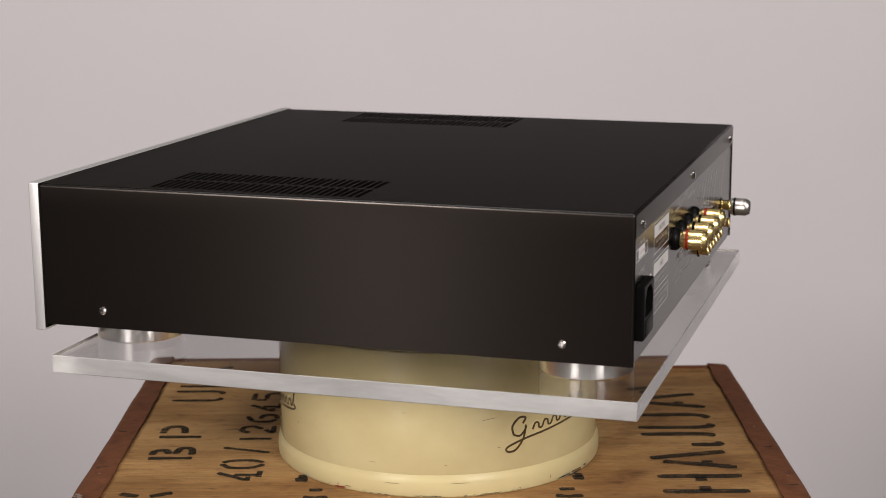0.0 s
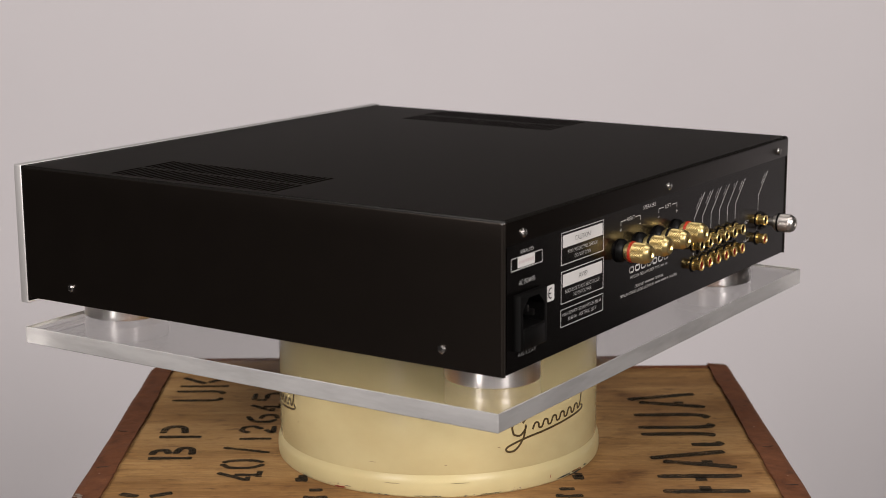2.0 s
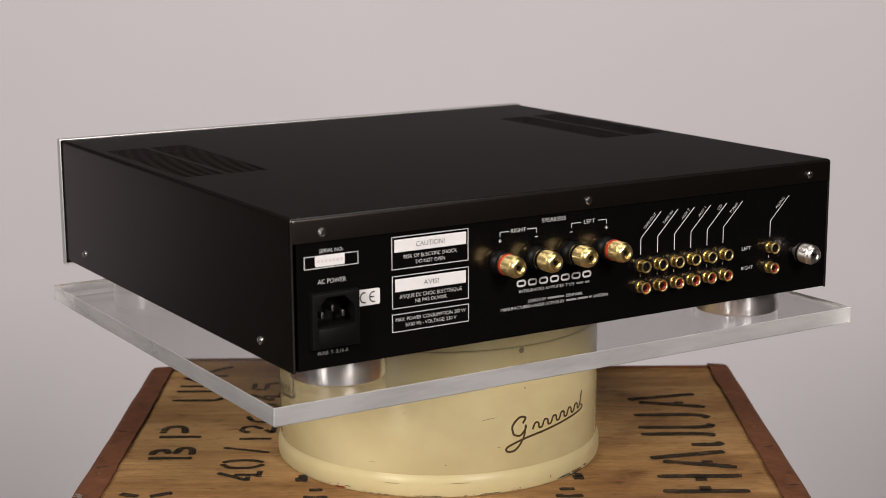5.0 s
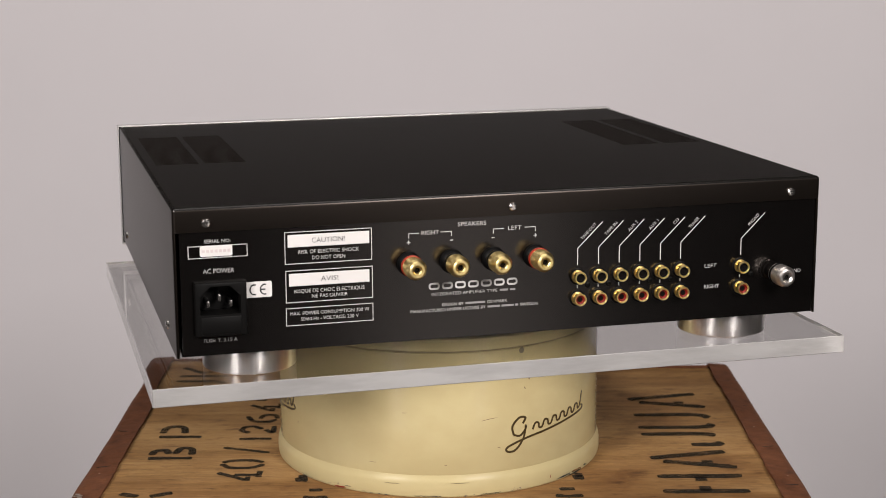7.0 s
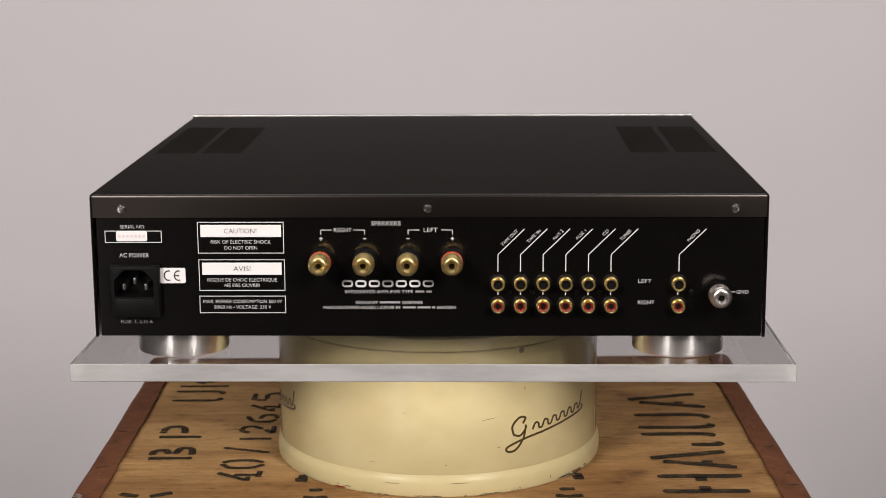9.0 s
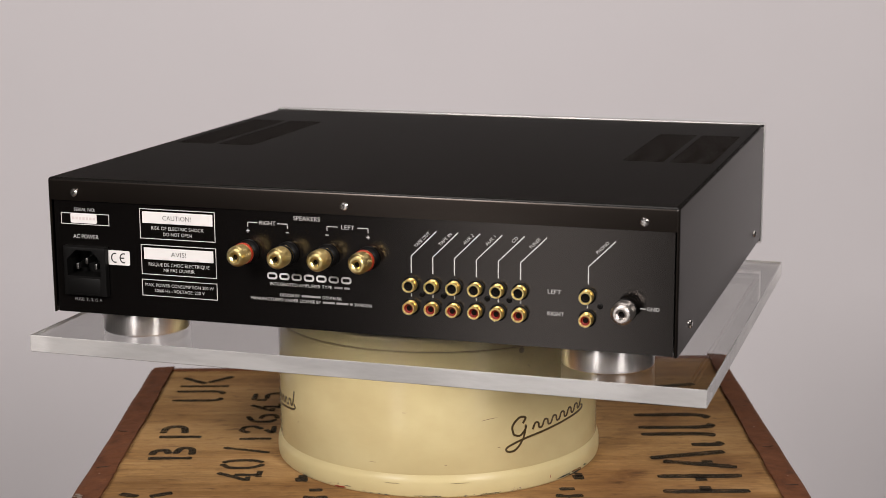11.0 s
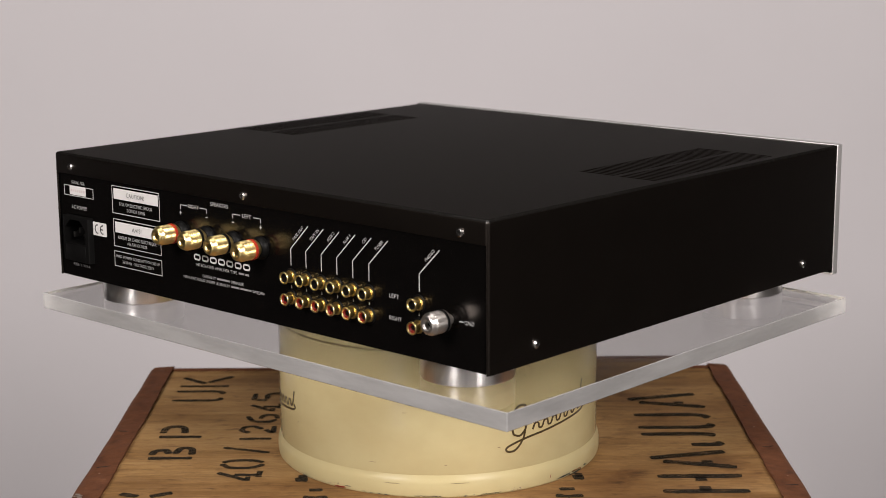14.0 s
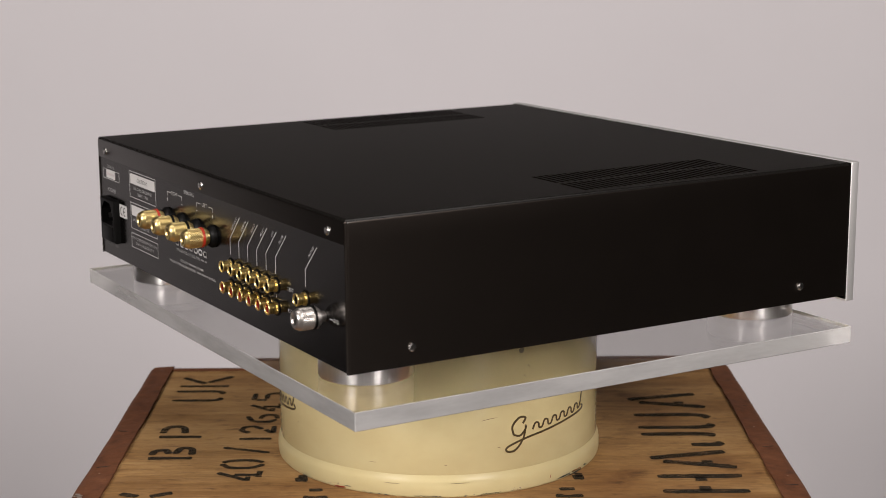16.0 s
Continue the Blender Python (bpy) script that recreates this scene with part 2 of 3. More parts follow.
def ribbon(points, width, place, thick=0.0004, bm=None, taper=False, ragged=0.0):
    """A stroke of paint along 2D points; place(u, v, h) puts it on its surface."""
    out = bm or bmesh.new()
    rows = []
    n = len(points)
    for i, p in enumerate(points):
        a, b = Vector(points[max(i - 1, 0)]), Vector(points[min(i + 1, n - 1)])
        d = (b - a).normalized()
        side = Vector((-d.y, d.x)) * width / 2
        if taper:
            side *= 0.45 + 0.55 * math.sin(math.pi * (i + 0.6) / (n + 0.2))
        if ragged:
            q = Vector(p)
            side *= 1 + ragged * noise.noise(Vector((q.x * 420, q.y * 420, width * 900)))
            side *= 0.62 if i in (0, n - 1) else 1
        q = Vector(p)
        rows.append([out.verts.new(place(*(q + side), 0)), out.verts.new(place(*(q + side), thick)), out.verts.new(place(*(q - side), thick)), out.verts.new(place(*(q - side), 0))])
    for a, b in zip(rows, rows[1:]):
        for k in range(4):
            out.faces.new((a[k], a[(k + 1) % 4], b[(k + 1) % 4], b[k]))
    out.faces.new(rows[0][::-1])
    out.faces.new(rows[-1])
    return out


def smooth_line(points, steps=6):
    """Points along a smooth curve through the given ones."""
    ps = [Vector(p) for p in points]
    ps = [2 * ps[0] - ps[1]] + ps + [2 * ps[-1] - ps[-2]]
    out = []
    for i in range(1, len(ps) - 2):
        a, b, c, d = ps[i - 1:i + 3]
        for k in range(steps):
            t = k / steps
            out.append(0.5 * (2 * b + (c - a) * t + (2 * a - 5 * b + 4 * c - d) * t * t + (3 * b - a - 3 * c + d) * t ** 3))
    return out + [ps[-2]]


def letters(text, width, height):
    """A flat mesh of the words, centred, fitted to a width and a height of the capitals."""
    cu = bpy.data.curves.new("print", "FONT")
    cu.body, cu.align_x, cu.resolution_u = text, "CENTER", 3
    cu.offset = -0.008
    tmp = new("print", cu)
    bpy.context.view_layer.update()
    me = bpy.data.meshes.new_from_object(tmp.evaluated_get(bpy.context.evaluated_depsgraph_get()))
    bpy.data.objects.remove(tmp)
    b = bmesh.new()
    b.from_mesh(me)
    bpy.data.meshes.remove(me)
    x0, x1 = min(v.co.x for v in b.verts), max(v.co.x for v in b.verts)
    y1 = max(v.co.y for v in b.verts)
    for v in b.verts:
        v.co = ((v.co.x - (x0 + x1) / 2) * width / (x1 - x0), (v.co.y - y1 / 2) * height / y1, 0)
    return b


# ---- the room ----
def slab(name, x0, x1, y0, y1, z0, z1, mat, label):
    return tagged(part(name, box(x0, x1, y0, y1, z0, z1), mat), label, kind="structure")


FLOOR = -0.90
slab("floor", -4.2, 4.2, -4.2, 2.4, FLOOR - 0.1, FLOOR, floor_grey, "plain dark studio floor")
slab("backdrop", -4.1, 4.1, 1.9, 1.92, FLOOR, 0.26, white_wall, "smooth matt warm grey studio backdrop panel")
slab("wall_north", -4.2, 4.2, 2.4, 2.5, FLOOR - 0.1, 2.1, dark_wall, "plain dark painted wall")
slab("wall_south", -4.2, 4.2, -4.3, -4.2, FLOOR - 0.1, 2.1, dark_wall, "plain dark painted wall")
slab("wall_west", -4.3, -4.2, -4.3, 2.5, FLOOR - 0.1, 2.1, dark_wall, "plain dark painted wall")
slab("wall_east", 4.2, 4.3, -4.3, 2.5, FLOOR - 0.1, 2.1, dark_wall, "plain dark painted wall")
slab("ceiling", -4.3, 4.3, -4.3, 2.5, 2.1, 2.2, dark_wall, "plain dark ceiling")

# ---- the tea chest ----
TOP = -0.1165
CX0, CX1, CY0, CY1 = -0.258, 0.256, -0.215, 0.216


def strip(axis, at, length, width, outward):
    """A thin metal angle along an edge of the lid; its inner edge wavers."""
    bm = bmesh.new()
    n, rows = 60, []
    for i in range(n + 1):
        s = length[0] + (length[1] - length[0]) * i / n
        w = width + 0.0016 * noise.noise(Vector((s * 22, at * 9, 1))) + 0.0008 * noise.noise(Vector((s * 90, at * 5, 4)))
        o = 0.0009 * noise.noise(Vector((s * 16, at * 7, 9)))
        lift = 0.0003 * (1 + noise.noise(Vector((s * 30, at * 3, 6))))
        prof = [(-w, 0.0003), (-w, 0.0017 + lift * 2), (-0.004, 0.0014), (-0.0012, 0.0008), (0.0014 + o, -0.0012), (0.0018 + o, -0.005), (0.0018, -0.022), (0.0004, -0.022)]
        row = []
        for a, h in prof:
            q = at + outward * a
            row.append(bm.verts.new((q, s, TOP + h) if axis == "y" else (s, q, TOP + h)))
        rows.append(row)
    for a, b in zip(rows, rows[1:]):
        for k in range(len(a) - 1):
            bm.faces.new((a[k], a[k + 1], b[k + 1], b[k]))
    bm.faces.new(rows[0])
    bm.faces.new(rows[-1][::-1])
    bmesh.ops.recalc_face_normals(bm, faces=bm.faces[:])
    return bm


GLYPHS = {  # strokes of stencilled letters in a unit box, with the stencil's gaps
    "H": [[(0.07, 0), (0.07, 1)], [(0.93, 0), (0.93, 1)], [(0.07, 0.5), (0.34, 0.5)], [(0.66, 0.5), (0.93, 0.5)]],
    "A": [[(0.02, 0.0), (0.40, 0.86)], [(0.60, 1.0), (0.98, 0.06)], [(0.30, 0.33), (0.42, 0.33)]],
    "J": [[(0.9, 1.0), (0.9, 0.25), (0.78, 0.06)], [(0.10, 0.42), (0.10, 0.14), (0.24, 0.02)]],
    "U": [[(0.1, 1.0), (0.1, 0.2), (0.28, 0.02)], [(0.9, 1.0), (0.9, 0.22), (0.7, 0.02)]],
    "B": [[(0.12, 0), (0.12, 1)], [(0.40, 0.96), (0.72, 0.90), (0.76, 0.68), (0.48, 0.57)], [(0.48, 0.43), (0.90, 0.34), (0.86, 0.10), (0.40, 0.04)]],
    "P": [[(0.12, 0), (0.12, 1)], [(0.42, 0.96), (0.86, 0.9), (0.9, 0.55), (0.42, 0.42)]],
    "K": [[(0.1, 0), (0.1, 1)], [(0.32, 0.5), (0.85, 1.0)], [(0.42, 0.45), (0.95, 0.0)]],
    "4": [[(0.82, 1.0), (0.16, 0.30)], [(0.08, 0.27), (0.46, 0.27)], [(0.62, 0.60), (0.62, 0.03)], [(0.42, 0.03), (0.98, 0.03)]],
    "0": [[(0.52, 1.0), (0.20, 0.78), (0.14, 0.5), (0.20, 0.22), (0.50, 0.0)], [(0.68, 0.98), (0.86, 0.75), (0.90, 0.5), (0.86, 0.25), (0.70, 0.02)]],
    "/": [[(0.15, -0.05), (0.85, 1.05)]],
    "1": [[(0.5, 0), (0.5, 1)]],
    "I": [[(0.35, 0.0), (0.35, 1.0)], [(0.75, 0.1), (0.75, 0.8)]],
    "2": [[(0.08, 0.75), (0.3, 1.0), (0.75, 0.95), (0.85, 0.65), (0.55, 0.38)], [(0.42, 0.28), (0.12, 0.03), (0.9, 0.03)]],
    "6": [[(0.75, 1.0), (0.22, 0.75), (0.12, 0.3), (0.35, 0.02)], [(0.5, 0.0), (0.88, 0.12), (0.86, 0.45), (0.5, 0.56)]],
    "5": [[(0.85, 1.0), (0.2, 1.0)], [(0.16, 0.9), (0.16, 0.56)], [(0.3, 0.58), (0.8, 0.55), (0.88, 0.2), (0.5, 0.0), (0.1, 0.06)]],
    "_": [[(0.70, 0.66), (0.86, 1.0)], [(0.90, 0.02), (0.70, 0.42)]],
    "~": [[(0.1, 0.9), (0.0, 0.5), (0.1, 0.1)], [(0.8, 0.75), (0.85, 0.3)]],
}


def stencil(ch, y0, y1, x_top, x_bottom, width, parent):
    """One stencilled letter on the lid, read from the chest's right-hand side."""
    def put(u, v, h):
        return Vector((x_bottom + (x_top - x_bottom) * v, y0 + (y1 - y0) * u, TOP + 0.0003 + h))

    bm = bmesh.new()
    for k, line in enumerate(GLYPHS[ch]):
        dense = smooth_line(line, 8) if len(line) > 2 else [Vector(line[0]).lerp(Vector(line[1]), i / 24) for i in range(25)]
        metric = [(u * (y1 - y0), v * abs(x_top - x_bottom)) for u, v in dense]
        rough = [(u + 0.0006 * noise.noise(Vector((u * 300, v * 200, y0 * 50 + k))), v) for u, v in metric]
        ribbon(rough, width, lambda u, v, h: put(u / (y1 - y0), v / abs(x_top - x_bottom), h), 0.00025, bm, ragged=0.26)
    return part("stencil_letter", bm, stencil_ink, parent)


def tea_chest():
    chest = tagged(new("tea_chest"), "worn plywood tea chest with rusty metal edging and black stencilled letters", "crate")
    part("lid_board", box(CX0, CX1, CY0, CY1, TOP - 0.006, TOP, 0.0006, 1), plywood, chest, "weathered plywood with dark grain")
    z0, z1 = FLOOR, TOP - 0.006
    part("side_board", box(CX0, CX1, CY0, CY0 + 0.006, z0, z1), plywood, chest)
    part("side_board", box(CX0, CX1, CY1 - 0.006, CY1, z0, z1), plywood, chest)
    part("side_board", box(CX0, CX0 + 0.006, CY0 + 0.006, CY1 - 0.006, z0, z1), plywood, chest)
    part("side_board", box(CX1 - 0.006, CX1, CY0 + 0.006, CY1 - 0.006, z0, z1), plywood, chest)
    edges = [("y", CX0, (CY0, CY1), 0.0195, -1), ("y", CX1, (CY0, CY1), 0.0185, 1), ("x", CY1, (CX0 + 0.012, CX1 - 0.012), 0.009, 1), ("x", CY0, (CX0 + 0.012, CX1 - 0.012), 0.018, -1)]
    strips = [part("metal_strip", strip(*e), rust, chest, "rusty brown metal edging strip") for e in edges]
    head = None
    for ob, (axis, at, span, w, out) in zip(strips, edges):
        s = span[0] + 0.028
        while s < span[1]:
            q = at - out * w * random.uniform(0.3, 0.7)
            m = pose(*((q, s) if axis == "y" else (s, q)), TOP + 0.0013)
            if head is None:
                head = part("nail", lathe([(0.0, 0.0005), (0.0005, 0.0004), (0.0008, 0.0001), (0.0009, -0.0004)], 10), nail_metal, ob)
                head.matrix_basis = m
            else:
                again(head, ob, m)
            s += random.uniform(0.075, 0.13)
    for k in range(7):
        u, v = CX0 + random.uniform(-0.0005, 0.004), -0.119 + random.uniform(-0.004, 0.006)
        spot = ribbon([(u + 0.0012 * i, v + 0.0010 * noise.noise(Vector((i * 1.3, k, 0)))) for i in range(4)], 0.0011, lambda x, y, h: Vector((x, y, TOP + 0.0013 + h)), 0.0003, ragged=0.9)
        part("bare_patch", spot, nail_metal, strips[0], "worn bright metal")
    # Creases are drawn as thin dark brown strokes across the strips.
    for at, y, lean in ((CX0 + 0.010, -0.058, 0.004), (CX0 + 0.009, 0.030, -0.003), (CX1 - 0.009, -0.020, 0.003), (CX1 - 0.010, 0.090, -0.004), (CX1 - 0.008, -0.105, 0.002)):
        fold = ribbon([(at + 0.0011 * (i - 5), y + lean * i / 10 + 0.0006 * noise.noise(Vector((i * 0.8, y * 90, 2)))) for i in range(10)], 0.0009, lambda a, b, h: Vector((a, b, TOP + 0.0016 + h)), 0.0004, taper=True, ragged=0.6)
        part("crease", fold, dark_brown, strips[0] if at < 0 else strips[1])
    # letters: y span, x of their top and foot, stroke
    for ch, y0, y1 in (("H", -0.115, -0.078), ("A", -0.062, -0.025), ("J", -0.012, 0.021), ("U", 0.031, 0.072), ("A", 0.088, 0.127)):
        stencil(ch, y0, y1, 0.1555, 0.2165, 0.0080, chest)
    for ch, y0, y1 in (("4", -0.087, -0.063), ("0", -0.060, -0.037)):
        stencil(ch, y0, y1, -0.1632, -0.1318, 0.0044, chest)
    stencil("/", -0.024, -0.007, -0.1645, -0.1318, 0.0040, chest)
    for ch, y0, y1, x0, x1, w in (("I", -0.0885, -0.0735, -0.1055, -0.0965, 0.0080), ("I", -0.0865, -0.0735, 0.0945, 0.1025, 0.0085)):
        stencil(ch, y0, y1, x0, x1, w, chest)
    for ch, y0, y1 in (("1", 0.006, 0.018), ("2", 0.026, 0.046), ("6", 0.053, 0.076), ("4", 0.082, 0.106), ("5", 0.112, 0.138)):
        stencil(ch, y0, y1, -0.157, -0.132, 0.0043, chest)
    for ch, y0, y1 in (("B", -0.037, -0.008), ("P", 0.014, 0.046)):
        stencil(ch, y0, y1, -0.220, -0.187, 0.0056, chest)
    for ch, y0, y1 in (("U", 0.113, 0.146), ("K", 0.155, 0.190)):
        stencil(ch, y0, y1, -0.225, -0.183, 0.0052, chest)
    stencil("_", -0.14, -0.106, -0.226, -0.189, 0.006, chest)
    stencil("~", -0.121, -0.102, -0.099, -0.078, 0.0052, chest)
    stencil("~", -0.121, -0.103, 0.077, 0.101, 0.0052, chest)
    return chest


# ---- the tin ----
TIN_R, TIN_X = 0.1203, -0.0023


def on_tin(angle, z, h):
    a = radians(angle)
    return Vector(((TIN_R + 0.0001 + h) * math.sin(a), -(TIN_R + 0.0001 + h) * math.cos(a), z))


def tin():
    can = tagged(new("round_tin"), "round cream enamelled tin with brown script marks and chipped rim", "tin")
    can.matrix_basis = pose(TIN_X, 0, 0)
    h = TOP
    body = [(0.0, h + 0.003), (0.1195, h + 0.003), (TIN_R - 0.0004, h + 0.012), (TIN_R, h + 0.0135), (TIN_R, -0.060), (TIN_R, -0.0222), (TIN_R - 0.0008, -0.0217), (TIN_R - 0.0008, -0.0208), (TIN_R + 0.0003, -0.0203), (TIN_R + 0.0002, -0.0165), (TIN_R - 0.0004, -0.0140)]
    part("body", lathe(body, 128), cream, can, "glossy cream enamel with small dents")
    bead = [(0.1192, h), (0.1212, h), (0.1219, h + 0.0007), (0.1223, h + 0.0030), (0.1224, h + 0.0065), (0.1222, h + 0.0098), (0.1218, h + 0.0116), (0.1212, h + 0.0132), (0.1207, h + 0.0146), (TIN_R + 0.0001, h + 0.0158), (TIN_R - 0.0006, h + 0.0162), (0.1192, h)]
    part("base_bead", lathe(bead, 128), worn_cream, can, "chipped cream bead showing dark metal")
    part("seam", lathe([(TIN_R - 0.0007, -0.0217), (TIN_R - 0.0002, -0.0216), (TIN_R - 0.0002, -0.0212), (TIN_R - 0.0007, -0.0211)], 128), faded_brown, can, "brown line under the lid")
    lid = [(TIN_R - 0.0004, -0.0142), (TIN_R - 0.0006, -0.0128), (TIN_R - 0.0022, -0.0120), (TIN_R - 0.0045, -0.0124), (TIN_R - 0.006, -0.0145), (0.0, -0.0145)]
    part("lid", lathe(lid, 128), worn_cream, can, "cream lid with a dark worn edge")
    # script mark: a sweeping loop, a run of humps and an underline
    for start in (-95.5, 24.5, 144.5):
        wave = [(1.5, -0.0755), (1.0, -0.069), (3.5, -0.0635), (6.0, -0.064), (5.0, -0.068)]
        wave2 = [(1.5, -0.0755), (4.0, -0.0765), (6.0, -0.0725), (6.2, -0.0700), (5.2, -0.0790), (2.2, -0.0865), (-0.9, -0.0868), (-0.6, -0.0835), (6.0, -0.0792), (15.0, -0.0763), (25.0, -0.0735), (33.5, -0.0712), (35.8, -0.0690), (34.8, -0.0672)]
        humps = []
        for k in range(6):
            u, z = 9.0 + k * 4.1, -0.0738 + k * 0.0009
            humps += [(u, z), (u + 1.0, z + 0.0042), (u + 2.4, z + 0.0040), (u + 2.8, z + 0.0006)]
        humps += [(33.8, -0.0668), (34.8, -0.0600), (35.2, -0.0570)]
        bm = bmesh.new()
        for line, w in ((wave, 0.0016), (wave2, 0.0015), (humps, 0.00145)):
            metric = [Vector((u * 0.0021, z)) for u, z in smooth_line(line, 7)]
            ribbon(metric, w, lambda u, z, q: on_tin(start + u / 0.0021, z, q), 0.0002, bm)
        part("script_mark", bm, brown_print, can, "thin brown script mark")
    # small scratches and dents in the paint
    for u, z, du, dz, w in ((14.5, -0.0625, 5.5, 0.0016, 0.0005), (20.0, -0.0826, 1.2, -0.001, 0.0007), (-58.0, -0.0800, 0.6, 0.0022, 0.0005), (30.0, -0.0415, 0.5, -0.0016, 0.0010), (2.0, -0.0935, 0.8, 0.0003, 0.0006), (-24.0, -0.0935, 3.0, 0.0003, 0.0004), (-12, -0.0558, 1.6, 0.0, 0.0004), (19.0, -0.0185, 5.0, 0.0004, 0.0013), (10.0, -0.0180, 3.0, 0.0, 0.0007), (33.0, -0.0186, 2.0, 0.0, 0.0008), (31.5, -0.0345, 0.7, -0.0026, 0.0012)):
        bm = ribbon([Vector((u * 0.0021 + du * 0.0021 * i / 6, z + dz * i / 6 + 0.0003 * noise.noise(Vector((i * 1.7, u, 0))))) for i in range(7)], w * 0.7, lambda a, b, q: on_tin(a / 0.0021, b, q), 0.0001, taper=True, ragged=0.8)
        part("scratch", bm, faded_brown, can)
    for u, z, du, dz, w, mat in ((44, TOP + 0.0016, 7, 0.0006, 0.0016, black_print), (52, TOP + 0.0026, 6, -0.0004, 0.0022, chrome_screw), (50, TOP + 0.0010, 8, 0.0, 0.0014, black_print), (60, TOP + 0.0030, 2.5, -0.001, 0.0012, black_print), (40.5, TOP + 0.0040, 0.4, 0.0024, 0.0006, red_plastic), (-37, TOP + 0.0012, 4.5, 0.0004, 0.0011, red_plastic), (-33, TOP + 0.0030, 2.5, 0.0, 0.0007, black_print), (-18, TOP + 0.0098, 5, 0.0, 0.0004, brown_print), (4, TOP + 0.0105, 6, 0.0, 0.0004, brown_print), (-8, TOP + 0.0015, 9, 0.0, 0.0008, black_print), (14, TOP + 0.0014, 7, 0.0, 0.0008, brown_print)):
        bm = ribbon([Vector((u * 0.0021 + du * 0.0021 * i / 16, z + dz * i / 16 + 0.0005 * noise.noise(Vector((i * 0.9, u, 0))))) for i in range(17)], w * 0.65, lambda a, b, q: on_tin(a / 0.0021, b, q + 0.0020), 0.0001, taper=True, ragged=0.8)
        part("chip", bm, mat, can)
    part("rivet", lathe([(0.0, 0.0007), (0.0013, 0.0005), (0.0021, 0.0001), (0.0021, -0.0005)], 12, m=Matrix.Translation(on_tin(28.9, -0.0240, 0)) @ pose(0, 0, 0, 90, 0, 28.9)), brown_print, can, "small brown mark below the lid")
    return can


# ---- the acrylic plate ----
PX0, PX1, PY0, PY1, PT = -0.2346, 0.2318, -0.1943, 0.1948, 0.0118


def plate():
    bm = box(PX0, PX1, PY0, PY1, -PT, 0.0, 0.0004, 1)
    bm.normal_update()
    for f in bm.faces:
        f.material_index = 0 if abs(f.normal.z) > 0.9 else 1
    ob = part("acrylic_plate", bm, [acrylic, hazed_edge])
    ob.visible_shadow = False
    return tagged(ob, "clear acrylic plate on the tin, pale edge colour standing in for reflections", "plate")


# ---- the amplifier ----
AX0, AX1, AY0, AY1, AZ0, AZ1 = -0.2183, 0.2120, -0.1885, 0.2062, 0.0165, 0.1098
PANEL = -0.1874
MID = (AX0 + AX1) / 2
RISE = 0.0011


def sheet_with_slots(x0, x1, y0, y1, z0, z1, holes):
    """A flat sheet with rectangular openings through it."""
    xs = sorted({x0, x1, *(h[0] for h in holes), *(h[1] for h in holes)})
    ys = sorted({y0, y1, *(h[2] for h in holes), *(h[3] for h in holes)})
    hs = {(round(h[0], 6), round(h[2], 6)) for h in holes}
    solid = {}
    for i in range(len(xs) - 1):
        for j in range(len(ys) - 1):
            solid[i, j] = (round(xs[i], 6), round(ys[j], 6)) not in hs
    bm = bmesh.new()
    vt, vb = {}, {}
    for i, x in enumerate(xs):
        for j, y in enumerate(ys):
            vt[i, j], vb[i, j] = bm.verts.new((x, y, z1)), bm.verts.new((x, y, z0))
    for (i, j), s in solid.items():
        if not s:
            continue
        bm.faces.new((vt[i, j], vt[i + 1, j], vt[i + 1, j + 1], vt[i, j + 1]))
        bm.faces.new((vb[i, j + 1], vb[i + 1, j + 1], vb[i + 1, j], vb[i, j]))
        for di, dj, a, b in ((-1, 0, (i, j + 1), (i, j)), (1, 0, (i + 1, j), (i + 1, j + 1)), (0, -1, (i, j), (i + 1, j)), (0, 1, (i + 1, j + 1), (i, j + 1))):
            if not solid.get((i + di, j + dj), False):
                bm.faces.new((vt[b], vt[a], vb[a], vb[b]))
    loose = [v for v in bm.verts if not v.link_faces]
    bmesh.ops.delete(bm, geom=loose, context="VERTS")
    return bm


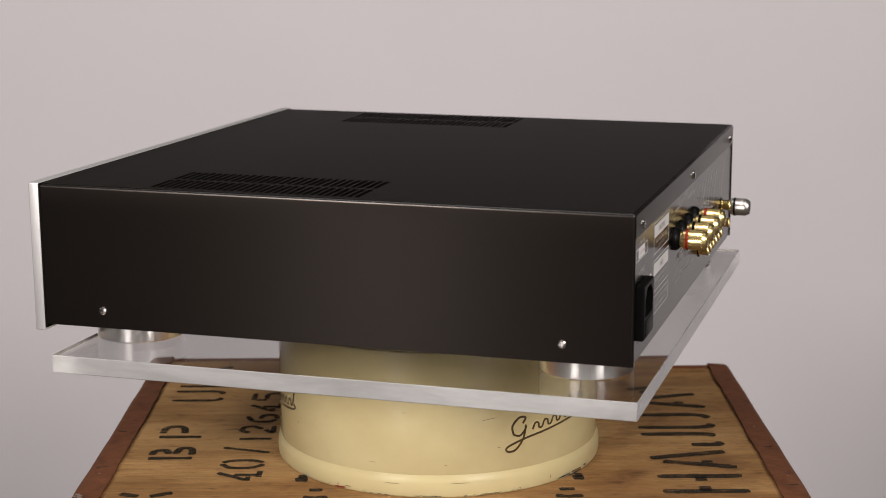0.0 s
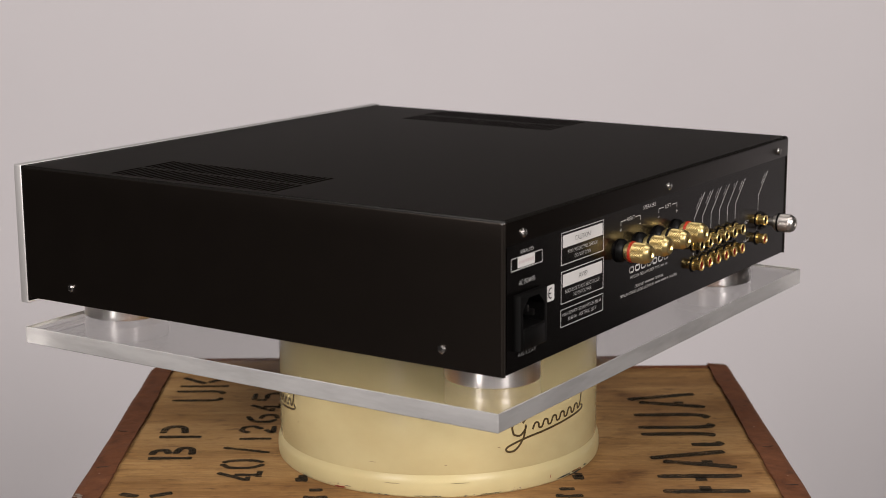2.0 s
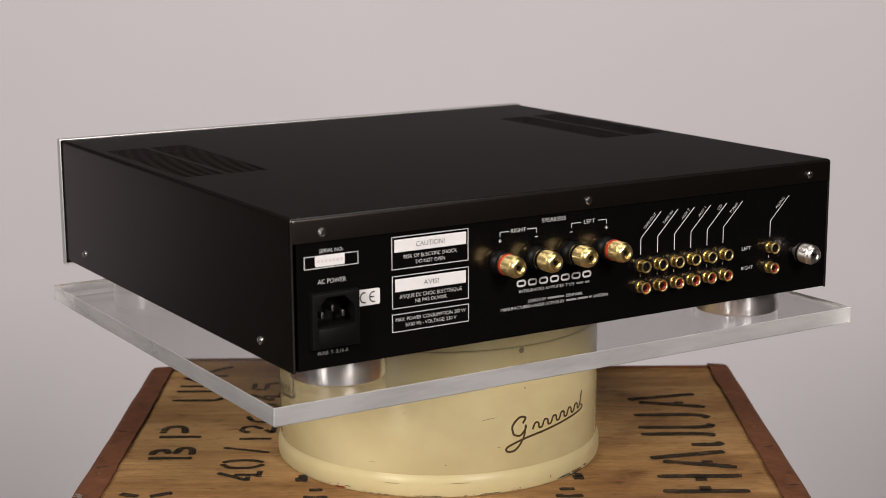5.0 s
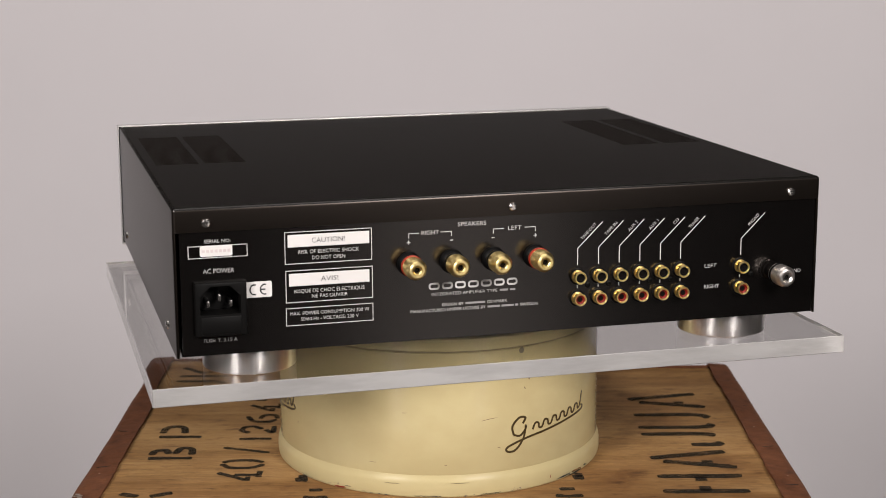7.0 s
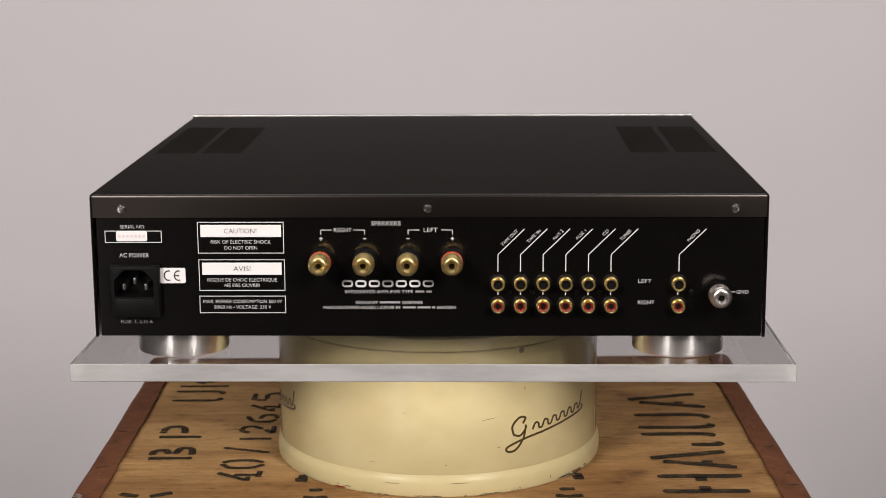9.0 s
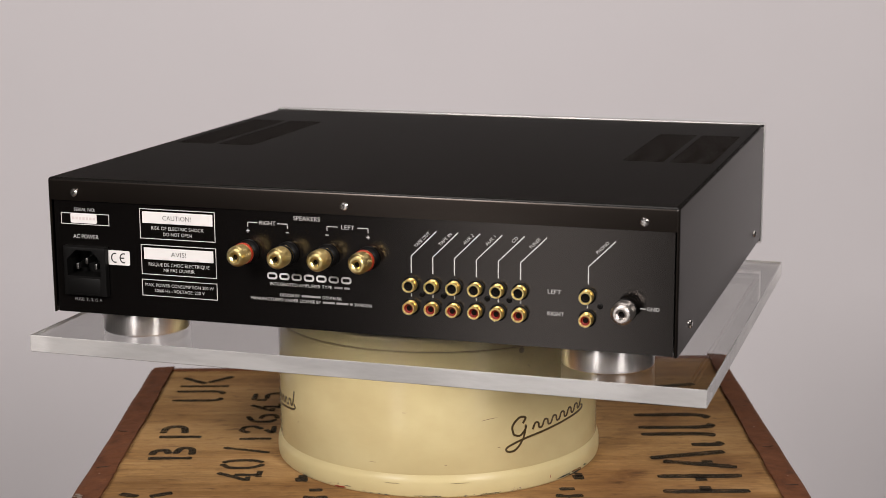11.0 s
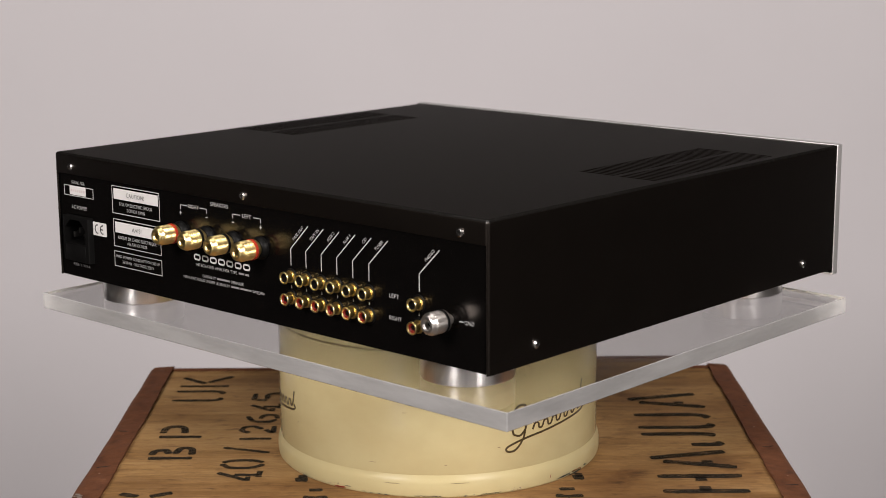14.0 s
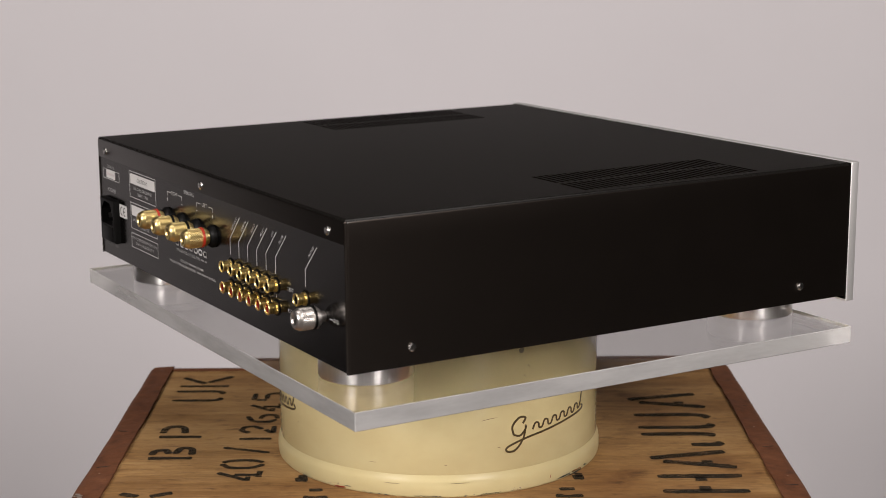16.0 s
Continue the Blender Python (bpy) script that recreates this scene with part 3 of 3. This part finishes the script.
def cover_shell():
    """The folded cover: two sides, the lip at the back and the rounded folds; the slotted top lies in it."""
    r = 0.0024
    b = bmesh.new()
    m = Matrix.Translation((MID, (AY0 + AY1) / 2, (AZ0 + AZ1) / 2)) @ Matrix.Diagonal((AX1 - AX0, AY1 - AY0, AZ1 - AZ0, 1))
    bmesh.ops.create_cube(b, size=1, matrix=m)
    front = [f for f in b.faces if f.calc_center_median().y > AY1 - 1e-4 or f.calc_center_median().z < AZ0 + 1e-4]
    bmesh.ops.delete(b, geom=front, context="FACES")
    sharp = [e for e in b.edges if len(e.link_faces) == 2]
    bmesh.ops.bevel(b, geom=sharp, offset=r, segments=4, profile=0.5, affect="EDGES")
    bmesh.ops.bisect_plane(b, geom=b.verts[:] + b.edges[:] + b.faces[:], plane_co=(0, 0, AZ1 - 0.0152), plane_no=(0, 0, 1))
    b.normal_update()
    gone = []
    for f in b.faces:
        c = f.calc_center_median()
        if c.z > AZ1 - 1e-5 and f.normal.z > 0.99:
            gone.append(f)
        elif c.z < AZ1 - 0.0152 and f.normal.y < -0.9:
            gone.append(f)
    bmesh.ops.delete(b, geom=gone, context="FACES")
    bmesh.ops.recalc_face_normals(b, faces=b.faces[:])
    # Only the top folds take the painted sheen; upright ones stay plain black.
    for f in b.faces:
        f.material_index = 1 if max(abs(c) for c in f.normal) < 0.99 and f.normal.z > 0.2 else 0
    bmesh.ops.solidify(b, geom=b.faces[:], thickness=0.0014)
    slots = []
    pitch, n = 0.005, 29
    for sx in (-1, 1):
        for a, c in ((0.143, 0.1725), (0.1765, 0.2065)):
            xa, xb = sorted((MID + sx * a, MID + sx * c))
            for k in range(n):
                y = -0.0122 + k * pitch
                slots.append((xa, xb, y, y + 0.0033))
    join(b, sheet_with_slots(AX0 + r, AX1 - r, AY0 + r, AY1, AZ1 - 0.0014, AZ1, slots))
    for v in b.verts:   # the lid rises slightly towards the front plate
        v.co.z += RISE * max(0.0, (v.co.y - AY0) / (AY1 - AY0)) * (v.co.z - AZ0) / (AZ1 - AZ0)
    return b


def on_panel(x, z, h):
    return Vector((x, PANEL - 0.00008 - h, z))


def printed(text, x, z, width, height, parent, mat=None, name="lettering", turn=0.0):
    b = letters(text, width, height)
    ob = part(name, b, mat or white_print, parent)
    ob.matrix_basis = Matrix.Translation((x, PANEL - (0.00012 if mat is None else 0.0003), z)) @ pose(0, 0, 0, 90) @ pose(0, 0, 0, 0, 0, turn)
    return ob


def bar(x0, x1, z0, z1, parent, mat=None, name="printed_bar", lift=0.0):
    return part(name, box(x0, x1, PANEL - 0.00012 - lift, PANEL + 0.0002, z0, z1), mat or white_print, parent)


def sticker_of(name, x0, x1, z0, z1, r, mat, parent, label):
    pts = []
    for cx, cz, a0 in ((x1 - r, z1 - r, 0), (x0 + r, z1 - r, 90), (x0 + r, z0 + r, 180), (x1 - r, z0 + r, 270)):
        pts += [(cx + r * math.cos(radians(a0 + 22.5 * k)), cz + r * math.sin(radians(a0 + 22.5 * k))) for k in range(5)]
    b = bmesh.new()
    f = b.faces.new([b.verts.new((x, PANEL, z)) for x, z in pts])
    up = bmesh.ops.extrude_face_region(b, geom=[f])["geom"]
    for v in up:
        if isinstance(v, bmesh.types.BMVert):
            v.co.y -= 0.0002
    bmesh.ops.recalc_face_normals(b, faces=b.faces[:])
    return part(name, b, mat, parent, label)


def outline(x0, x1, z0, z1, w, parent, name="printed_frame"):
    b = bmesh.new()
    for p in ((x0, x1, z0, z0 + w), (x0, x1, z1 - w, z1), (x0, x0 + w, z0 + w, z1 - w), (x1 - w, x1, z0 + w, z1 - w)):
        box(p[0], p[1], PANEL - 0.00012, PANEL + 0.0002, p[2], p[3], bm=b)
    return part(name, b, white_print, parent)


def line(points, w, parent, name="printed_line"):
    b = bmesh.new()
    for p, q in zip(points, points[1:]):
        ribbon([p, q], w, on_panel, 0.00006, b)
    return part(name, b, white_print, parent)


INLET_HOLE = (-0.2042, -0.1779, 0.0431, 0.0620)
REAR = pose(0, 0, 0, 90)   # turns z, the axis of a turned piece, to face the back


def screw(m, parent):
    b = lathe([(0.0, 0.0009), (0.0009, 0.0009), (0.0011, 0.0019), (0.0019, 0.0018), (0.0027, 0.0011), (0.0029, 0.0), (0.0029, -0.0008)], 20)
    box(-0.0017, 0.0017, -0.0003, 0.0003, 0.0010, 0.0019, bm=b)
    box(-0.0003, 0.0003, -0.0017, 0.0017, 0.0010, 0.00191, bm=b)
    ob = part("screw", b, chrome_screw, parent, "small chrome cross-head screw")
    ob.matrix_basis = m
    return ob


def post(x, z, band_mat, metal, parent, label, scale=1.0, collar=True, depth=0.00014, reach=1.0):
    """A screw terminal: a knurled knob with a coloured band, on a shaft with a black foot."""
    prof = [(0.0030, 0.0042), (0.0050, 0.0042), (0.0053, 0.0046), (0.0053, 0.0060), (0.0061, 0.0060), (0.0066, 0.0064), (0.0066, 0.0102)]
    first = len(prof)
    prof += [(0.0066, 0.0104 + 0.00034 * k) for k in range(26)]
    prof += [(0.0065, 0.0193), (0.0061, 0.0200), (0.0057, 0.0212), (0.0051, 0.0222), (0.0045, 0.0226), (0.0034, 0.0226), (0.0028, 0.0219), (0.0026, 0.0160), (0.0, 0.0160)]
    knob = part("binding_post", lathe(prof, 112, knurl=(first, first + 25, depth)), metal, parent, label, smooth=12)
    knob.matrix_basis = Matrix.Translation((x, PANEL, z)) @ REAR @ Matrix.Diagonal((scale, scale, reach, 1))
    part("band", lathe([(0.0063, 0.0081), (0.0071, 0.0082), (0.0071, 0.0098), (0.0063, 0.0099)], 32), band_mat, knob)
    part("shaft", lathe([(0.0031, 0.0), (0.0031, 0.0046)], 20), metal, knob)
    part("socket", lathe([(0.0029, 0.0222), (0.0023, 0.0217), (0.0022, 0.0180)], 6), metal, knob)
    # Black disc paints the shade at the bottom of the socket.
    part("bore_shade_disc", lathe([(0.0023, 0.0188), (0.0, 0.0188)], 12), inner_black, knob)
    if collar:
        part("insulator", lathe([(0.0078, -0.0004), (0.0078, 0.0014), (0.0074, 0.0024), (0.0063, 0.0038), (0.0058, 0.0042), (0.0, 0.0042)], 28), black_plastic, knob, "black plastic foot")
    return knob


def jack(x, z, core, parent):
    shell = part("phono_jack", lathe([(0.0041, 0.0083), (0.0036, 0.0076), (0.0036, 0.0024), (0.0042, 0.0022), (0.0043, 0.0018), (0.0043, 0.0)], 26), dull_gold, parent, "gold-plated phono jack")
    part("rim", lathe([(0.0029, 0.0060), (0.0029, 0.0087), (0.0031, 0.0092), (0.0034, 0.0096), (0.0039, 0.0096), (0.0041, 0.0092), (0.0042, 0.0087), (0.0041, 0.0083)], 26), gold, shell)
    shell.matrix_basis = Matrix.Translation((x, PANEL, z)) @ REAR @ Matrix.Diagonal((1, 1, 0.76, 1))
    part("core", lathe([(0.0030, 0.0084), (0.0026, 0.0082), (0.0020, 0.0076), (0.0017, 0.0062), (0.0017, 0.0010), (0.0, 0.0010)], 20), core, shell)
    # Black disc in the core's hole stands in for its shade.
    part("pin_hole_shade", lathe([(0.0018, 0.0066), (0.0, 0.0066)], 14), inner_black, shell)
    part("washer", lathe([(0.0055, -0.0002), (0.0055, 0.0005), (0.0051, 0.0008), (0.0042, 0.0008)], 24), black_plastic, shell)
    return shell


def mains_inlet(parent):
    x0, x1, z0, z1 = -0.2066, -0.1747, 0.0300, 0.0638
    y1, y0 = PANEL, PANEL - 0.0050
    xa, xb, za, zb, c = -0.2036, -0.1785, 0.0437, 0.0614, 0.0066
    outer = [(x0, z0), (x1, z0), (x1, zb), (x1, z1), (x1 - c, z1), (x0 + c, z1), (x0, z1), (x0, zb)]
    inner = [(xa, za), (xb, za), (xb, zb - c), (xb, zb - c * 0.99), (xb - c, zb), (xa + c, zb), (xa, zb - c * 0.99), (xa, zb - c)]
    bm = bmesh.new()
    fo = [bm.verts.new((x, y0, z)) for x, z in outer]
    bo = [bm.verts.new((x, y1, z)) for x, z in outer]
    fi = [bm.verts.new((x, y0, z)) for x, z in inner]
    bi = [bm.verts.new((x, y1 + 0.011, z)) for x, z in inner]
    for k in range(8):
        j = (k + 1) % 8
        for quad in ((fo[k], fo[j], fi[j], fi[k]), (bo[j], bo[k], fo[k], fo[j])[::-1], (fi[k], fi[j], bi[j], bi[k])):
            bm.faces.new(quad)
    bm.faces.new(bi)
    bmesh.ops.recalc_face_normals(bm, faces=bm.faces[:])
    rim = set(fo)
    bmesh.ops.bevel(bm, geom=[e for e in bm.edges if e.verts[0] in rim and e.verts[1] in rim], offset=0.0012, segments=3, profile=0.5, affect="EDGES")
    body = part("mains_inlet", bm, black_plastic, parent, "black plastic mains socket with three pins")
    part("fuse_drawer", box(-0.2030, -0.1785, y0 - 0.0004, y0 + 0.001, 0.0313, 0.0424, 0.0004, 2), black_plastic, body)
    for dx, dz in ((-0.0070, -0.0018), (0.0, 0.0020), (0.0070, -0.0018)):
        part("pin", box(-0.1911 + dx - 0.0010, -0.1911 + dx + 0.0010, y0 + 0.0040, y1 + 0.0115, 0.0512 + dz - 0.0020, 0.0512 + dz + 0.0020, 0.0004, 2), pin_metal, body, "dull metal pin")
    return body


def amplifier():
    amp = tagged(new("amplifier"), "black stereo amplifier with gold terminals and a silver front plate", "amplifier")
    part("cover", cover_shell(), [black_paint, fold_sheen], amp, "satin black folded steel cover with vent slots")
    base = box(AX0 + 0.0035, AX1 - 0.0035, PANEL + 0.002, AY1 - 0.001, AZ0 + 0.0004, AZ0 + 0.0024)
    part("base_plate", base, black_paint, amp)
    rear = sheet_with_slots(AX0 + 0.0040, AX1 - 0.0028, AZ0 + 0.0006, AZ1 - 0.003, -0.002, 0.0, [INLET_HOLE])
    for v in rear.verts:
        v.co = (v.co.x, PANEL - v.co.z, v.co.y)
    bmesh.ops.recalc_face_normals(rear, faces=rear.faces[:])
    part("rear_panel", rear, black_panel, amp, "satin black rear panel with white print")
    # Added black sheets stand in for the dark inside below the slots.
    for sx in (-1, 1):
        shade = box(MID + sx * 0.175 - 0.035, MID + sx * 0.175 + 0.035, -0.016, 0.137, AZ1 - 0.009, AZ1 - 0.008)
        part("vent_dark_sheet", shade, inner_black, amp, "black sheet added to darken the vent slots")
    face = box(AX0 - 0.0012, AX1 + 0.0006, AY1 + 0.0012, AY1 + 0.0082, 0.0122, 0.1116, 0.0007, 3)
    part("front_plate", face, front_alu, amp, "thick satin silver aluminium front plate")
    part("gasket", box(AX0 - 0.0006, AX1 + 0.0001, AY1 + 0.0001, AY1 + 0.0014, 0.0140, 0.1110), inner_black, amp)
    foot = None
    for x, y in ((-0.1680, -0.1493), (0.1608, -0.1493), (-0.1645, 0.1650), (0.1600, 0.1650)):
        m = pose(x, y, 0)
        if foot is None:
            prof = [(0.0, 0.0), (0.0285, 0.0), (0.0296, 0.0005), (0.0300, 0.0012), (0.0300, 0.0150), (0.0294, 0.0160), (0.0250, 0.0169), (0.0, 0.0169)]
            foot = part("foot", lathe(prof, 64), turned_alu, amp, "turned bright aluminium foot")
            foot.matrix_basis = m
        else:
            again(foot, amp, m, "turned bright aluminium foot")
    # screws
    first = None
    spots = [Matrix.Translation((x, AY0, 0.1002)) @ REAR @ pose(0, 0, 0, 0, 0, a) for x, a in ((-0.1978, 20), (-0.0033, 50), (0.1906, 75))]
    spots += [Matrix.Translation((AX0, y, 0.0280)) @ pose(0, 0, 0, 0, -90, 0) @ pose(0, 0, 0, 0, 0, a) for y, a in ((-0.1449, 10), (0.1642, 40))]
    spots += [Matrix.Translation((AX1, y, 0.0280)) @ pose(0, 0, 0, 0, 90, 0) @ pose(0, 0, 0, 0, 0, a) for y, a in ((-0.1449, 30), (0.1638, 65))]
    for m in spots:
        if first is None:
            first = screw(m, amp)
        else:
            again(first, amp, m, "small chrome cross-head screw")
    # terminals
    for x, band_mat in ((-0.0713, red_band), (-0.0434, black_plastic), (-0.0158, black_plastic), (0.0122, red_band)):
        post(x, 0.0671, band_mat, gold, amp, "knurled gold screw terminal")
    post(0.1808, 0.0462, black_plastic, nickel, amp, "knurled nickel earth terminal", 1.04, False, 0.00010, 0.9)
    cols = [0.0412 + 0.01436 * k for k in range(6)]
    for x in cols + [0.1557]:
        jack(x, 0.0519, inner_black, amp)
        jack(x, 0.0375, red_plastic, amp)
        bar(x - 0.0003, x + 0.0003, 0.0440, 0.0460, amp)
    tiny = None
    for x in (0.0483, 0.0627, 0.0914, 0.1058, 0.1637):
        m = Matrix.Translation((x, PANEL, 0.0458)) @ REAR
        if tiny is None:
            tiny = part("small_screw", lathe([(0.0, 0.0003), (0.0008, 0.0003), (0.0010, 0.0009), (0.0017, 0.0006), (0.0019, 0.0), (0.0019, -0.0004)], 14), black_plastic, amp)
            tiny.matrix_basis = m
        else:
            again(tiny, amp, m)
    mains_inlet(amp)
    # print on the rear panel
    for x, word, w in zip(cols, ("TAPE OUT", "TAPE IN", "AUX 2", "AUX 1", "CD", "TUNER"), (0.0138, 0.0110, 0.0086, 0.0082, 0.0045, 0.0090)):
        line([(x, 0.0593), (x, 0.0703), (x + 0.0168, 0.0869)], 0.00062, amp)
        k = w / 2 * math.sqrt(0.5)
        printed(word, x + 0.0122 - k, 0.0861 - k, w, 0.0021, amp, turn=45)
    line([(0.1561, 0.0593), (0.1561, 0.0703), (0.1729, 0.0869)], 0.00062, amp)
    printed("PHONO", 0.1683 - 0.0035, 0.0861 - 0.0035, 0.0099, 0.0021, amp, turn=45)
    for word, x, z, w, h in (
            ("SERIAL NO:", -0.1912, 0.0886, 0.0160, 0.0022), ("AC POWER", -0.1910, 0.0701, 0.0190, 0.0028),
            ("RISK OF ELECTRIC SHOCK", -0.1224, 0.0787, 0.0383, 0.0023), ("DO NOT OPEN", -0.1225, 0.0748, 0.0208, 0.0023),
            ("RISQUE DE CHOC ELECTRIQUE", -0.1222, 0.0540, 0.0445, 0.0023), ("NE PAS OUVRIR", -0.1222, 0.0504, 0.0227, 0.0023),
            ("MAX. POWER CONSUMPTION 300 W", -0.1224, 0.0398, 0.0504, 0.0022), ("50/60 Hz - VOLTAGE: 230 V", -0.1224, 0.0361, 0.0367, 0.0022),
            ("SPEAKERS", -0.0298, 0.0906, 0.0186, 0.0027), ("RIGHT", -0.0573, 0.0863, 0.0113, 0.0027), ("LEFT", -0.0015, 0.0863, 0.0088, 0.0027),
            ("LEFT", 0.1347, 0.0531, 0.0085, 0.0025), ("RIGHT", 0.1357, 0.0391, 0.0106, 0.0025), ("GND", 0.1966, 0.0460, 0.0076, 0.0024),
            ("INTEGRATED AMPLIFIER TYPE", -0.0348, 0.0462, 0.0435, 0.0021), ("DESIGN BY", -0.0426, 0.0391, 0.0140, 0.0020), ("DENMARK", -0.0131, 0.0391, 0.0132, 0.0020),
            ("MANUFACTURED UNDER LICENSE BY", -0.0457, 0.0358, 0.0495, 0.0020), ("SWEDEN", 0.0082, 0.0358, 0.0118, 0.0020)):
        printed(word, x, z, w, h, amp)
    printed("FUSE: T. 3,15 A", -0.1910, 0.0265, 0.0205, 0.0021, amp, grey_print)
    line([(0.1886, 0.0460), (0.1920, 0.0460)], 0.0005, amp)
    for x in (-0.0713, 0.0123):
        b = ribbon([(x - 0.0012, 0.0807), (x + 0.0012, 0.0807)], 0.0005, on_panel, 0.00006)
        part("plus_sign", ribbon([(x, 0.0795), (x, 0.0819)], 0.0005, on_panel, 0.00006, b), white_print, amp)
    for x in (-0.0434, -0.0158):
        line([(x - 0.0011, 0.0807), (x + 0.0011, 0.0807)], 0.0005, amp, "minus_sign")
    for a, b_, c, e in ((-0.0713, -0.0644, -0.0505, -0.0434), (-0.0158, -0.0085, 0.0052, 0.0123)):
        line([(a, 0.0834), (a, 0.0863), (b_, 0.0863)], 0.00045, amp)
        line([(c, 0.0863), (e, 0.0863), (e, 0.0834)], 0.00045, amp)
    # boxes
    outline(-0.2093, -0.1729, 0.0782, 0.0860, 0.00045, amp)
    outline(-0.1500, -0.0949, 0.0712, 0.0916, 0.00045, amp)
    outline(-0.1499, -0.0947, 0.0468, 0.0673, 0.00045, amp)
    outline(-0.1501, -0.0946, 0.0321, 0.0435, 0.00045, amp)
    bar(-0.1480, -0.0966, 0.0819, 0.0897, amp, paper, "white_field")
    printed("CAUTION!", -0.1226, 0.0858, 0.0207, 0.0031, amp, black_print)
    bar(-0.1477, -0.0968, 0.0573, 0.0652, amp, paper, "white_field")
    printed("AVIS!", -0.1222, 0.0613, 0.0110, 0.0031, amp, black_print)
    sticker = sticker_of("sticker", -0.2020, -0.1822, 0.0792, 0.0858, 0.0011, paper, amp, "small white paper sticker")
    for k in range(7):
        bar(-0.2008 + 0.0026 * k, -0.1990 + 0.0026 * k, 0.0816, 0.0834, sticker, pink_print, lift=0.0002)
    mark = sticker_of("approval_sticker", -0.1752, -0.1585, 0.0518, 0.0618, 0.0012, paper, amp, "small white approval sticker")
    for cx in (-0.1694, -0.1630):
        arc = [(cx + 0.0027 * math.cos(radians(a)), 0.0568 + 0.0031 * math.sin(radians(a))) for a in range(70, 291, 20)]
        b = ribbon(arc, 0.00085, lambda x, z, h: Vector((x, PANEL - 0.0003 - h, z)), 0.0001)
        if cx > -0.165:
            ribbon([(cx - 0.0026, 0.0568), (cx + 0.0004, 0.0568)], 0.00085, lambda x, z, h: Vector((x, PANEL - 0.0003 - h, z)), 0.0001, b)
        part("approval_mark", b, black_print, mark)
    # maker's mark as a row of plain rounded blocks, and bars for names
    for k in range(7):
        cx, w, h, q = -0.0549 + k * 0.00862, 0.0030, 0.0017, 0.0014
        loop = []
        for sx, sz, a0 in ((1, 1, 0), (-1, 1, 90), (-1, -1, 180), (1, -1, 270)):
            loop += [(cx + sx * (w - q) + q * math.cos(radians(a0 + 30 * i)), 0.05145 + sz * (h - q) + q * math.sin(radians(a0 + 30 * i))) for i in range(4)]
        part("maker_block", ribbon(loop + loop[:2], 0.00125, on_panel, 0.00006), white_print, amp)
    for x0, x1, z in ((-0.0114, -0.0058, 0.0456), (-0.0046, -0.0010, 0.0456), (-0.0343, -0.0212, 0.0385), (-0.0196, -0.0114, 0.0352), (-0.0102, -0.0020, 0.0352), (-0.0010, 0.0010, 0.0352)):
        bar(x0, x1, z, z + 0.0013, amp, grey_print)
    return amp


tea_chest()
tin()
ACRYLIC = plate()
AMP = amplifier()


def motions():
    """The plate and the amplifier on it turn together about the tin's axis."""
    rows = [(t, pose(0, 0, 0, 0, 0, a)) for t, a in TURN]
    walk(ACRYLIC, rows)
    walk(AMP, rows)


motions()
